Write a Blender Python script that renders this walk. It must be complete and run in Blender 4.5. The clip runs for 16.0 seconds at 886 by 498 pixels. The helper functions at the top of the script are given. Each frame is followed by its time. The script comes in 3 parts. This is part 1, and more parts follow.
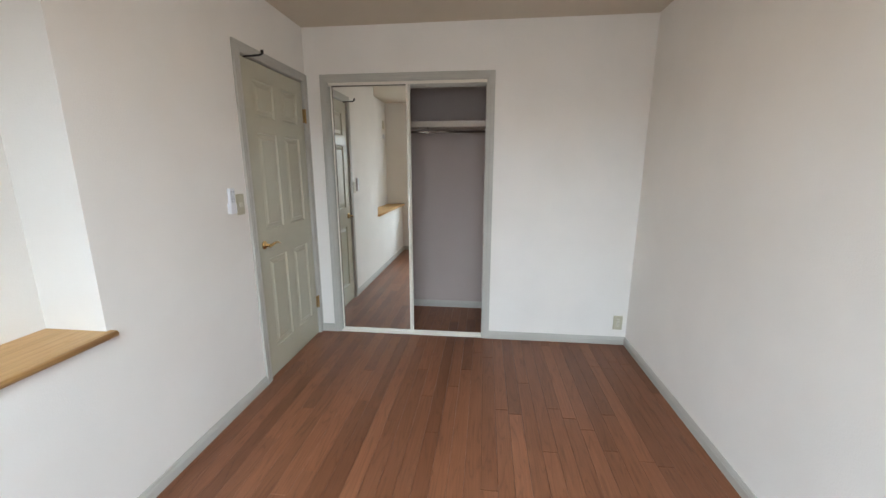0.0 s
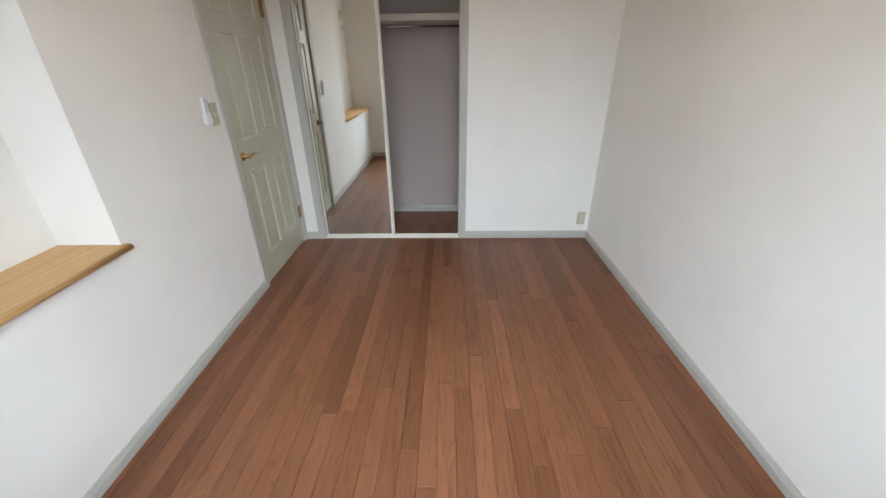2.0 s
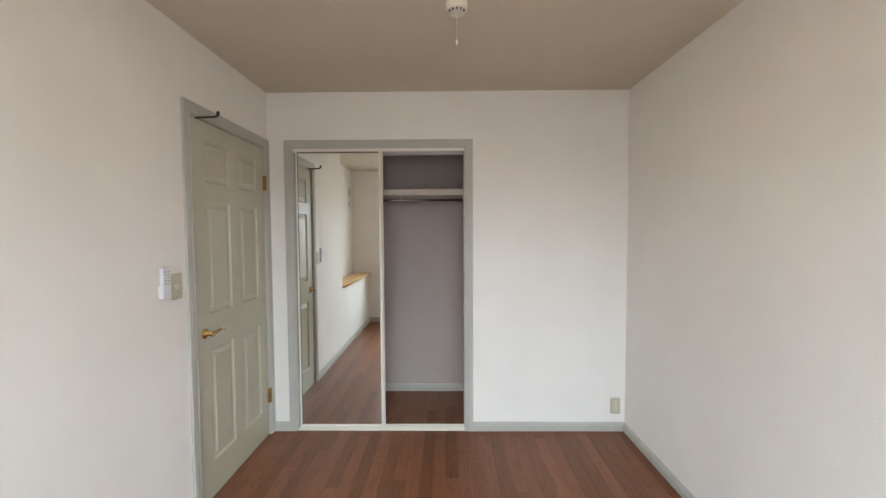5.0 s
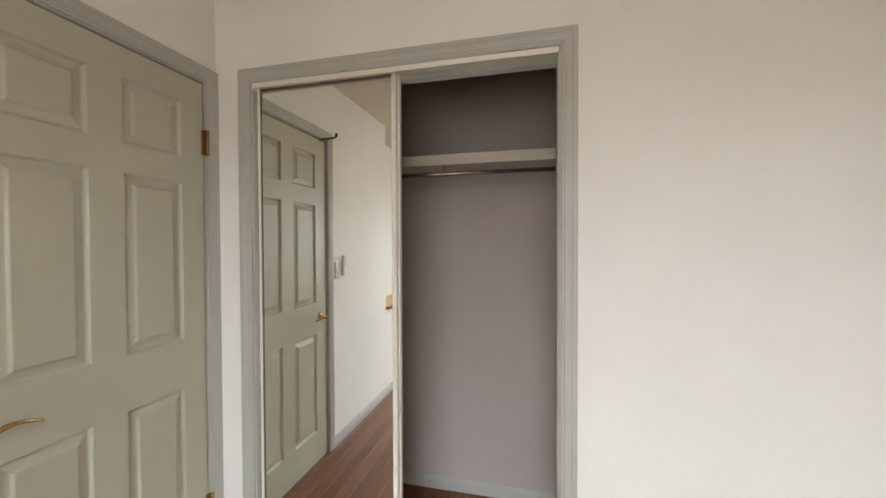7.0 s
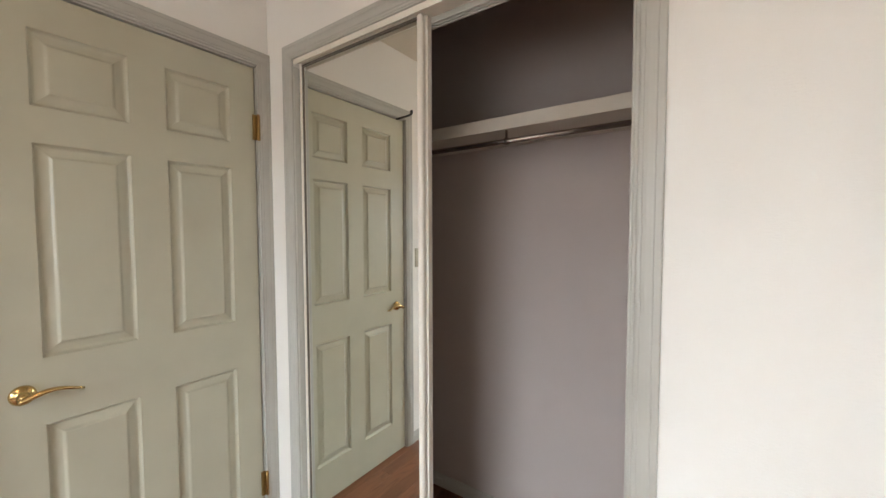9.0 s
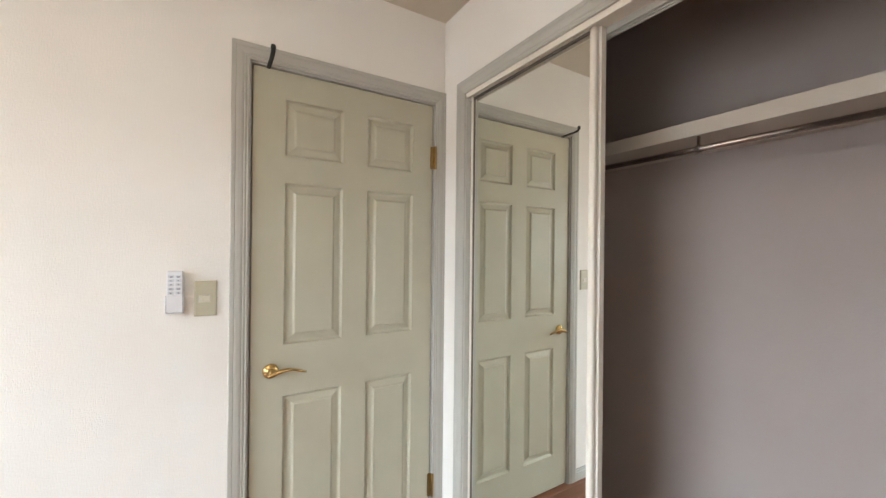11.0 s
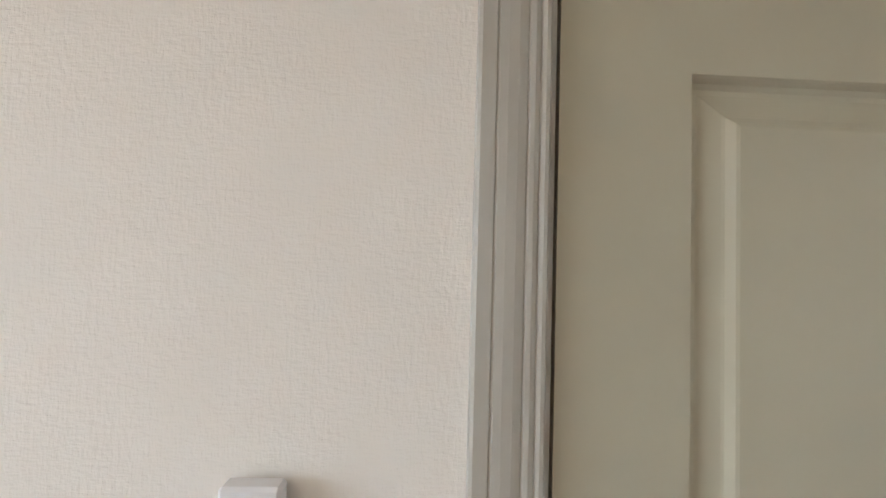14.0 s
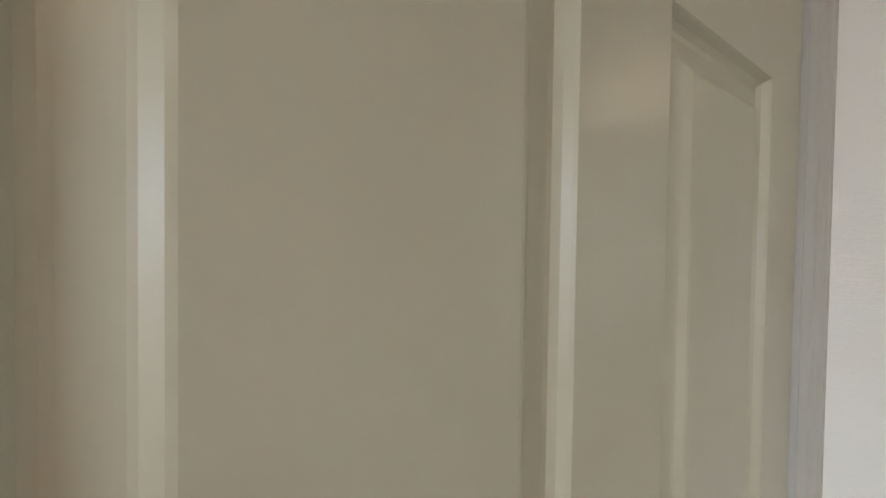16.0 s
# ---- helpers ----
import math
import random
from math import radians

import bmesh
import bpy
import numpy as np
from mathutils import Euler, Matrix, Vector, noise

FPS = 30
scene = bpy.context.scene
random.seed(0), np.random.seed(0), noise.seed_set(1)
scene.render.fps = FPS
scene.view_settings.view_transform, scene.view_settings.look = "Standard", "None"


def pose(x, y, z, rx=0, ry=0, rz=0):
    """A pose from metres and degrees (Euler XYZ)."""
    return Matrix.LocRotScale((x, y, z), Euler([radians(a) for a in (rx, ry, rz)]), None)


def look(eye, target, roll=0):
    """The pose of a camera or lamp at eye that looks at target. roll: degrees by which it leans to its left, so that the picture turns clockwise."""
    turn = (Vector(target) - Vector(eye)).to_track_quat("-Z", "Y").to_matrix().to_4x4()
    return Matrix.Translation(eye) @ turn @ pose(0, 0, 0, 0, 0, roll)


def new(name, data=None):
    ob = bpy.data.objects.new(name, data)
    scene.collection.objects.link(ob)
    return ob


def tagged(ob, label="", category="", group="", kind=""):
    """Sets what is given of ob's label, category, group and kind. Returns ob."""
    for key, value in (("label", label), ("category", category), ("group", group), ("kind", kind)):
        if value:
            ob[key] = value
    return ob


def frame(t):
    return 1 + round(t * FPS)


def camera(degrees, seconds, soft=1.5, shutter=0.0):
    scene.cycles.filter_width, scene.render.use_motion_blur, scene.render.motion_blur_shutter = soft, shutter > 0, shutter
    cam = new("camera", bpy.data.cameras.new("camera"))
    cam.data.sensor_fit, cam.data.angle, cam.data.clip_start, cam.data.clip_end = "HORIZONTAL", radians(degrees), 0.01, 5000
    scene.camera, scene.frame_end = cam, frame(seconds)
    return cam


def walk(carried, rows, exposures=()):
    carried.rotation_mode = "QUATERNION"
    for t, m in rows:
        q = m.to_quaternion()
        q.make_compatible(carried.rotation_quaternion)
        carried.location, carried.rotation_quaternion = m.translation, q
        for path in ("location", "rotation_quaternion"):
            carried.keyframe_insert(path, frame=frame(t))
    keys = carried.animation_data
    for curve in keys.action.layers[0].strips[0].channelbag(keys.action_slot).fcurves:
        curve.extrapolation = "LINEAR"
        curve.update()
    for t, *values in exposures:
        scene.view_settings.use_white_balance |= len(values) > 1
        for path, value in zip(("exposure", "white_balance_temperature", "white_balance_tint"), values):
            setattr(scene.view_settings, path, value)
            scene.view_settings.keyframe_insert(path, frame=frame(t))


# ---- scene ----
cam = camera(99.0, 16.0)
EXPO = ((0, -0.05, 6250, 10), (4, 0.02, 6300, 10), (7, 0.29, 6700, 11), (8.2, 0.38, 6700, 11), (10.4, 0.82, 6420, 10), (11.5, 0.75, 6420, 10),
        (12.5, 0.42, 6350, 10), (13.5, 0.40, 6350, 10), (16, 0.32, 6400, 10))
PATH = [
    (0, (1.386, -2.949, 1.383), (1.17, -1.005, 0.964), -0.0),
    (0.5, (1.299, -3.018, 1.393), (1.222, -1.094, 0.851), -0.3),
    (1, (1.275, -3.069, 1.382), (1.177, -1.187, 0.711), -0.5),
    (1.5, (1.304, -3.086, 1.41), (1.263, -1.309, 0.493), -0.7),
    (2, (1.297, -3.116, 1.423), (1.263, -1.323, 0.538), -0.7),
    (2.5, (1.266, -3.106, 1.427), (1.305, -1.187, 0.865), -0.3),
    (3, (1.243, -3.105, 1.437), (1.321, -1.142, 1.061), -0.3),
    (3.5, (1.248, -3.109, 1.445), (1.304, -1.125, 1.198), -0.4),
    (4, (1.259, -3.076, 1.441), (1.28, -1.085, 1.255), -0.3),
    (6.5, (1.258, -1.625, 1.375), (0.957, 0.352, 1.38), -0.4),
    (7, (1.307, -1.324, 1.36), (0.828, 0.618, 1.327), -0.2),
    (7.5, (1.333, -1.09, 1.39), (0.791, 0.833, 1.288), -0.1),
    (8, (1.473, -0.912, 1.363), (0.725, 0.94, 1.262), -0.2),
    (10.5, (1.527, -0.892, 1.342), (-0.053, 0.333, 1.296), 0.3),
    (11, (1.499, -0.91, 1.352), (-0.211, 0.127, 1.355), 0.6),
    (11.5, (1.326, -0.938, 1.346), (-0.525, -0.179, 1.378), 0.9),
    (12, (1.022, -0.934, 1.383), (-0.919, -0.455, 1.433), 1.2),
    (12.5, (0.694, -0.898, 1.405), (-1.271, -0.534, 1.481), 1.5),
    (13, (0.43, -0.886, 1.441), (-1.564, -0.732, 1.403), 1.7),
    (13.5, (0.2445, -0.891, 1.43), (-1.7515, -0.795, 1.495), 1.6),
    (14, (0.29, -0.897, 1.434), (-1.707, -0.816, 1.498), 1.6),
    (14.2, (0.313, -0.915, 1.42), (-1.671, -0.661, 1.453), 2.2),
    (14.5, (0.4, -0.896, 1.414), (-1.568, -0.539, 1.437), 1.2),
    (15, (0.462, -0.818, 1.421), (-1.457, -0.255, 1.405), 1.1),
    (15.5, (0.296, -0.756, 1.431), (-1.512, 0.099, 1.402), 0.9),
    (16, (0.122, -0.644, 1.424), (-1.52, 0.497, 1.384), 0.8),
]
walk(cam, [(t, look(eye, target, roll)) for t, eye, target, roll in PATH], EXPO)
SKY = 0.15
WIN_X0, WIN_X1, WIN_Z0, WIN_Z1 = 0.42, 2.08, 0.70, 1.95
WIN_POWER, WIN_TILT = 540.0, 33.0
GROUND_FILL_POWER = 10.5
LAMP_GLOW = 5.8


# world, sun, window light
world = bpy.data.worlds.new("sky")
scene.world = world
world.use_nodes = True
wn = world.node_tree
sky = wn.nodes.new("ShaderNodeTexSky")
sky.sky_type, sky.sun_disc = "NISHITA", False
sky.sun_elevation, sky.sun_rotation = radians(48), radians(20)
wn.links.new(sky.outputs["Color"], wn.nodes["Background"].inputs["Color"])
wn.nodes["Background"].inputs["Strength"].default_value = SKY

sun = new("sun", bpy.data.lights.new("sun", "SUN"))
sun.data.energy, sun.data.angle, sun.data.color = 2.5, radians(0.6), (1.0, 0.95, 0.88)
sun.matrix_world = look((3, 9, 11), (0, 0, 0))

window_light = new("window_light", bpy.data.lights.new("window_light", "AREA"))
window_light.data.shape = "RECTANGLE"
window_light.data.size, window_light.data.size_y = 4.5, 2.4
window_light.data.energy, window_light.data.color = WIN_POWER, (0.715, 0.875, 1.0)
wx = (WIN_X0 + WIN_X1) / 2
window_light.matrix_world = look((wx, -5.5, 2.98), (wx, -5.5 + math.cos(radians(WIN_TILT)), 2.98 - math.sin(radians(WIN_TILT))))


# fill lamp added in the window opening, tilted up like bounce off the ground
ground_fill = new("ground_fill", bpy.data.lights.new("ground_fill", "AREA"))
ground_fill.data.shape = "RECTANGLE"
ground_fill.data.size, ground_fill.data.size_y = WIN_X1 - WIN_X0 - 0.08, WIN_Z1 - WIN_Z0 - 0.08
ground_fill.data.energy, ground_fill.data.color = GROUND_FILL_POWER, (1.0, 0.965, 0.91)
ground_fill.matrix_world = look((wx, -3.315, (WIN_Z0 + WIN_Z1) / 2), (wx, -2.315, (WIN_Z0 + WIN_Z1) / 2 + 0.25))

# ---- materials ----
def base_material(name, rough=0.5, metal=0.0):
    m = bpy.data.materials.new(name)
    m.use_nodes = True
    nt = m.node_tree
    b = nt.nodes["Principled BSDF"]
    b.inputs["Roughness"].default_value, b.inputs["Metallic"].default_value = rough, metal
    return m, nt, b


def node(nt, kind, **inputs):
    n = nt.nodes.new(kind)
    for k, v in inputs.items():
        n.inputs[k.replace("_", " ")].default_value = v
    return n


def mapped(nt, scale, loc=(0, 0, 0)):
    """Metric coordinates, scaled."""
    g = nt.nodes.new("ShaderNodeNewGeometry")
    mp = node(nt, "ShaderNodeMapping", Scale=scale, Location=loc)
    nt.links.new(g.outputs["Position"], mp.inputs["Vector"])
    return mp.outputs["Vector"]


def ramp(nt, fac, stops):
    r = nt.nodes.new("ShaderNodeValToRGB")
    e = r.color_ramp.elements
    while len(e) < len(stops):
        e.new(0.5)
    for el, (p, c) in zip(e, stops):
        el.position, el.color = p, (*c, 1)
    nt.links.new(fac, r.inputs["Fac"])
    return r.outputs["Color"]


def bump(nt, b, height, strength, distance):
    bp = node(nt, "ShaderNodeBump", Strength=strength, Distance=distance)
    nt.links.new(height, bp.inputs["Height"])
    nt.links.new(bp.outputs["Normal"], b.inputs["Normal"])


def mixed(nt, a, b, fac, mode="MIX"):
    x = nt.nodes.new("ShaderNodeMix")
    x.data_type, x.blend_type = "RGBA", mode
    for s, v in ((x.inputs[6], a), (x.inputs[7], b), (x.inputs[0], fac)):
        if hasattr(v, "is_linked"):
            nt.links.new(v, s)
        else:
            s.default_value = (*v, 1) if isinstance(v, tuple) else v
    return x.outputs[2]


def wallpaper(name, colour, strength=0.5):
    """Vinyl wallpaper with a pressed, woven relief."""
    m, nt, b = base_material(name, 0.75)
    n1 = node(nt, "ShaderNodeTexNoise", Scale=2.2, Detail=4.0)
    nt.links.new(mapped(nt, (1, 1, 1)), n1.inputs["Vector"])
    dark = tuple(c * 0.955 for c in colour)
    nt.links.new(ramp(nt, n1.outputs["Fac"], ((0.35, dark), (0.65, colour))), b.inputs["Base Color"])
    v = node(nt, "ShaderNodeTexNoise", Scale=1.0, Detail=2.0, Roughness=0.6)
    nt.links.new(mapped(nt, (290, 290, 80)), v.inputs["Vector"])
    h = node(nt, "ShaderNodeTexNoise", Scale=1.0, Detail=2.0, Roughness=0.6)
    nt.links.new(mapped(nt, (85, 85, 300)), h.inputs["Vector"])
    bump(nt, b, mixed(nt, v.outputs["Fac"], h.outputs["Fac"], 0.5, "MIX"), strength, 0.0022)
    return m


def paint(name, colour, rough=0.45, relief=0.06):
    """Brushed-on satin paint, slightly uneven."""
    m, nt, b = base_material(name, rough)
    n1 = node(nt, "ShaderNodeTexNoise", Scale=6.0, Detail=5.0)
    nt.links.new(mapped(nt, (1, 1, 1)), n1.inputs["Vector"])
    dark = tuple(c * 0.93 for c in colour)
    nt.links.new(ramp(nt, n1.outputs["Fac"], ((0.3, dark), (0.7, colour))), b.inputs["Base Color"])
    n2 = node(nt, "ShaderNodeTexNoise", Scale=1.0, Detail=3.0)
    nt.links.new(mapped(nt, (260, 260, 60)), n2.inputs["Vector"])
    bump(nt, b, n2.outputs["Fac"], relief, 0.001)
    return m


def plastic(name, colour, rough=0.35):
    m, nt, b = base_material(name, rough)
    n1 = node(nt, "ShaderNodeTexNoise", Scale=90.0, Detail=3.0)
    nt.links.new(mapped(nt, (1, 1, 1)), n1.inputs["Vector"])
    nt.links.new(ramp(nt, n1.outputs["Fac"], ((0.3, tuple(c * 0.96 for c in colour)), (0.7, colour))), b.inputs["Base Color"])
    return m


def metal(name, colour, rough):
    m, nt, b = base_material(name, rough, 1.0)
    n1 = node(nt, "ShaderNodeTexNoise", Scale=70.0, Detail=3.0)
    nt.links.new(mapped(nt, (1, 1, 1)), n1.inputs["Vector"])
    nt.links.new(ramp(nt, n1.outputs["Fac"], ((0.3, tuple(c * 0.85 for c in colour)), (0.7, colour))), b.inputs["Base Color"])
    return m


def wood(name, light, mid, dark, rough, along="y", board=True, ring=9.0):
    """Varnished oak: fine pores along the board, cathedral figure, each board its own tone."""
    m, nt, b = base_material(name, rough)
    g = nt.nodes.new("ShaderNodeNewGeometry")
    info = nt.nodes.new("ShaderNodeObjectInfo")
    shift = node(nt, "ShaderNodeVectorMath")
    shift.operation = "MULTIPLY_ADD"
    comb = nt.nodes.new("ShaderNodeCombineXYZ")
    for i in range(3):
        nt.links.new(info.outputs["Random"], comb.inputs[i])
    nt.links.new(comb.outputs[0], shift.inputs[0])
    shift.inputs[1].default_value = (37.0, 53.0, 11.0) if board else (0, 0, 0)
    nt.links.new(g.outputs["Position"], shift.inputs[2])

    def scaled(sx, sy):
        s = (sx, sy, sx) if along == "y" else (sy, sx, sx)
        mp = node(nt, "ShaderNodeMapping", Scale=s)
        nt.links.new(shift.outputs[0], mp.inputs["Vector"])
        return mp.outputs["Vector"]

    figure = node(nt, "ShaderNodeTexNoise", Scale=1.0, Detail=1.5, Roughness=0.4, Distortion=0.8)
    nt.links.new(scaled(19.0, 1.5), figure.inputs["Vector"])
    mul = node(nt, "ShaderNodeMath")
    mul.operation = "MULTIPLY"
    mul.inputs[1].default_value = ring
    nt.links.new(figure.outputs["Fac"], mul.inputs[0])
    fr = node(nt, "ShaderNodeMath")
    fr.operation = "FRACT"
    nt.links.new(mul.outputs[0], fr.inputs[0])
    pores = node(nt, "ShaderNodeTexNoise", Scale=1.0, Detail=5.0, Roughness=0.65)
    nt.links.new(scaled(260.0, 5.0), pores.inputs["Vector"])
    rings = ramp(nt, fr.outputs[0], ((0.0, mid), (0.55, light), (0.84, mid), (0.93, dark), (1.0, mid)))
    fine = ramp(nt, pores.outputs["Fac"], ((0.32, (0.74, 0.70, 0.68)), (0.52, (0.98, 0.98, 0.98)), (0.72, (1.12, 1.13, 1.15))))
    tone = ramp(nt, info.outputs["Random"], ((0.0, (0.76, 0.73, 0.71)), (0.5, (0.96, 0.96, 0.96)), (1.0, (1.20, 1.22, 1.25))))
    col = mixed(nt, rings, fine, 0.8, "MULTIPLY")
    if board:
        col = mixed(nt, col, tone, 1.0, "MULTIPLY")
    nt.links.new(col, b.inputs["Base Color"])
    b.inputs["Specular IOR Level"].default_value = 0.35
    wear = node(nt, "ShaderNodeTexNoise", Scale=3.0, Detail=4.0)
    nt.links.new(mapped(nt, (1, 1, 1)), wear.inputs["Vector"])
    mr = node(nt, "ShaderNodeMapRange", To_Min=rough - 0.06, To_Max=rough + 0.1)
    nt.links.new(wear.outputs["Fac"], mr.inputs["Value"])
    nt.links.new(mr.outputs[0], b.inputs["Roughness"])
    bump(nt, b, pores.outputs["Fac"], 0.12, 0.0006)
    return m


WALL = wallpaper("cream_wallpaper", (0.84, 0.803, 0.752), 0.62)
# cream ceiling paper as beige: the dim, warm bounce is in the colour
CEIL = wallpaper("dimmed_ceiling_paper", (0.62, 0.545, 0.44), 0.35)
# mauve-grey closet paper, darkened so that its colour carries some of the shade
CLOSET_WALL = wallpaper("shaded_closet_paper", (0.475, 0.40, 0.365), 0.4)
DOOR_PAINT = paint("sage_door_paint", (0.485, 0.458, 0.352), 0.36, 0.03)
TRIM = paint("grey_green_trim_paint", (0.47, 0.452, 0.405), 0.45, 0.015)
CREAM = paint("cream_enamel", (0.80, 0.75, 0.66), 0.35, 0.01)
SHELF_PAINT = paint("dull_cream_shelf_paint", (0.62, 0.555, 0.47), 0.5, 0.02)
# brown of the shadow lines drawn at the mirror edges
SHADE_STRIP = plastic("shade_brown", (0.15, 0.125, 0.10), 0.6)
FLOOR = wood("red_brown_oak", (0.205, 0.081, 0.038), (0.186, 0.072, 0.033), (0.128, 0.047, 0.021), 0.31, ring=7.0)
GAP = paint("dark_joint", (0.08, 0.036, 0.020), 0.8)
PINE = wood("honey_pine", (0.63, 0.39, 0.155), (0.60, 0.36, 0.135), (0.54, 0.31, 0.105), 0.35, board=False, ring=4.0)
LIVING_FLOOR = wood("orange_oak", (0.52, 0.24, 0.08), (0.46, 0.20, 0.065), (0.36, 0.14, 0.045), 0.32, board=False, ring=5.0)
BRASS = metal("polished_brass", (0.64, 0.455, 0.20), 0.22)
AGED = metal("aged_brass", (0.34, 0.21, 0.075), 0.36)
STEEL = metal("bright_steel", (0.42, 0.38, 0.35), 0.22)
GREY_METAL = metal("grey_latch_metal", (0.35, 0.35, 0.34), 0.4)
BLACK = plastic("black_rubber", (0.02, 0.02, 0.02), 0.6)
WHITE = plastic("white_plastic", (0.78, 0.78, 0.80), 0.35)
GREYKEY = plastic("pale_grey_key", (0.62, 0.63, 0.66), 0.45)
INK = plastic("grey_print", (0.12, 0.12, 0.14), 0.6)
BEIGE = plastic("beige_plate_plastic", (0.50, 0.465, 0.345), 0.4)
BEIGE_LIGHT = plastic("pale_beige_key", (0.60, 0.56, 0.45), 0.35)
GROUND = paint("pale_concrete", (0.45, 0.44, 0.42), 0.9)
mirror_m, _, mb = base_material("silver_mirror", 0.0, 1.0)
mb.inputs["Base Color"].default_value = (0.86, 0.88, 0.85, 1)
MIRROR = mirror_m
glass_m, _, gb = base_material("clear_glass", 0.0)
gb.inputs["Transmission Weight"].default_value = 1.0
GLASS = glass_m
glow_m, _, eb = base_material("lit_diffuser", 0.4)
eb.inputs["Base Color"].default_value = (0.9, 0.9, 0.92, 1)
eb.inputs["Emission Color"].default_value = (1.0, 0.97, 0.98, 1)
eb.inputs["Emission Strength"].default_value = 14.0
GLOW = glow_m
warm_m, _, eb2 = base_material("lit_warm_diffuser", 0.4)
eb2.inputs["Base Color"].default_value = (0.9, 0.9, 0.88, 1)
eb2.inputs["Emission Color"].default_value = (1.0, 0.78, 0.55, 1)
eb2.inputs["Emission Strength"].default_value = LAMP_GLOW
WARM_GLOW = warm_m


# ---- mesh helpers ----
def mesh_of(name, bm, material, smooth=False):
    bmesh.ops.recalc_face_normals(bm, faces=bm.faces)
    me = bpy.data.meshes.new(name)
    bm.to_mesh(me)
    bm.free()
    me.materials.append(material)
    if smooth:
        me.polygons.foreach_set("use_smooth", [True] * len(me.polygons))
    return me


def part(name, bm, material, parent, label="", smooth=False):
    ob = new(name, mesh_of(name, bm, material, smooth))
    ob.parent = parent
    if parent is not None and parent.matrix_basis != Matrix.Identity(4):
        ob.matrix_parent_inverse = parent.matrix_basis.inverted()
    return tagged(ob, label) if label else ob


def structure(name, bm, material, label, category, smooth=False):
    return tagged(new(name, mesh_of(name, bm, material, smooth)), label, category, kind="structure")


def thing(name, place, label, category, group=""):
    e = new(name)
    e.empty_display_size = 0.05
    e.matrix_basis = Matrix.Translation(place)
    return tagged(e, label, category, group)


def box(x0, x1, y0, y1, z0, z1, bevel=0.0, seg=2, bm=None):
    own = bmesh.new()
    m = Matrix.LocRotScale(((x0 + x1) / 2, (y0 + y1) / 2, (z0 + z1) / 2), None, (abs(x1 - x0), abs(y1 - y0), abs(z1 - z0)))
    bmesh.ops.create_cube(own, size=1, matrix=m)
    if bevel:
        bmesh.ops.bevel(own, geom=own.edges[:], offset=bevel, segments=seg, profile=0.5, affect="EDGES")
    if bm is None:
        return own
    tmp = bpy.data.meshes.new("tmp")
    own.to_mesh(tmp)
    own.free()
    bm.from_mesh(tmp)
    bpy.data.meshes.remove(tmp)
    return bm


def lathe(profile, centre, axis="z", seg=32, bm=None):
    """Turned shape: profile of (radius, height) pairs round an axis."""
    bm = bm or bmesh.new()
    c = Vector(centre)
    turn = {"z": Matrix.Identity(3), "x": Matrix.Rotation(radians(90), 3, "Y"), "y": Matrix.Rotation(radians(-90), 3, "X")}[axis]
    rings = []
    for r, h in profile:
        if r < 1e-6:
            rings.append([bm.verts.new(c + turn @ Vector((0, 0, h)))])
        else:
            rings.append([bm.verts.new(c + turn @ Vector((r * math.cos(a), r * math.sin(a), h))) for a in np.linspace(0, 2 * math.pi, seg, endpoint=False)])
    for a, b in zip(rings, rings[1:]):
        for i in range(seg):
            j = (i + 1) % seg
            if len(a) == 1 and len(b) == 1:
                continue
            if len(a) == 1:
                bm.faces.new((a[0], b[i], b[j]))
            elif len(b) == 1:
                bm.faces.new((a[i], a[j], b[0]))
            else:
                bm.faces.new((a[i], a[j], b[j], b[i]))
    return bm


def tube(points, radii, seg=12, flat=1.0, bm=None):
    """A bent bar through points; flat squeezes its height."""
    bm = bm or bmesh.new()
    pts = [Vector(p) for p in points]
    rings = []
    for i, p in enumerate(pts):
        d = (pts[min(i + 1, len(pts) - 1)] - pts[max(i - 1, 0)]).normalized()
        side = d.cross(Vector((0, 0, 1)))
        side = side.normalized() if side.length > 1e-3 else Vector((1, 0, 0))
        up = side.cross(d)
        r = radii[i] if isinstance(radii, (list, tuple)) else radii
        rings.append([bm.verts.new(p + side * r * math.cos(a) + up * r * flat * math.sin(a)) for a in np.linspace(0, 2 * math.pi, seg, endpoint=False)])
    for a, b in zip(rings, rings[1:]):
        for i in range(seg):
            bm.faces.new((a[i], a[(i + 1) % seg], b[(i + 1) % seg], b[i]))
    bm.faces.new(rings[0])
    bm.faces.new(rings[-1])
    return bm


def slab(us, vs, empty, place, d0, d1):
    """A wall from a grid of cells, with open cells; place(u, v, d) gives the world point."""
    bm = bmesh.new()
    pool = {}

    def vert(i, j, d):
        if (i, j, d) not in pool:
            pool[i, j, d] = bm.verts.new(place(us[i], vs[j], d))
        return pool[i, j, d]

    n, m = len(us) - 1, len(vs) - 1
    solid = {(i, j) for i in range(n) for j in range(m)} - set(empty)
    for i, j in solid:
        for d in (d0, d1):
            bm.faces.new([vert(a, b, d) for a, b in ((i, j), (i + 1, j), (i + 1, j + 1), (i, j + 1))])
        for (a, b), (k, l), step in (((i, j), (i + 1, j), (i, j - 1)), ((i + 1, j), (i + 1, j + 1), (i + 1, j)), ((i, j + 1), (i + 1, j + 1), (i, j + 1)), ((i, j), (i, j + 1), (i - 1, j))):
            if step not in solid:
                bm.faces.new((vert(a, b, d0), vert(k, l, d0), vert(k, l, d1), vert(a, b, d1)))
    return bm


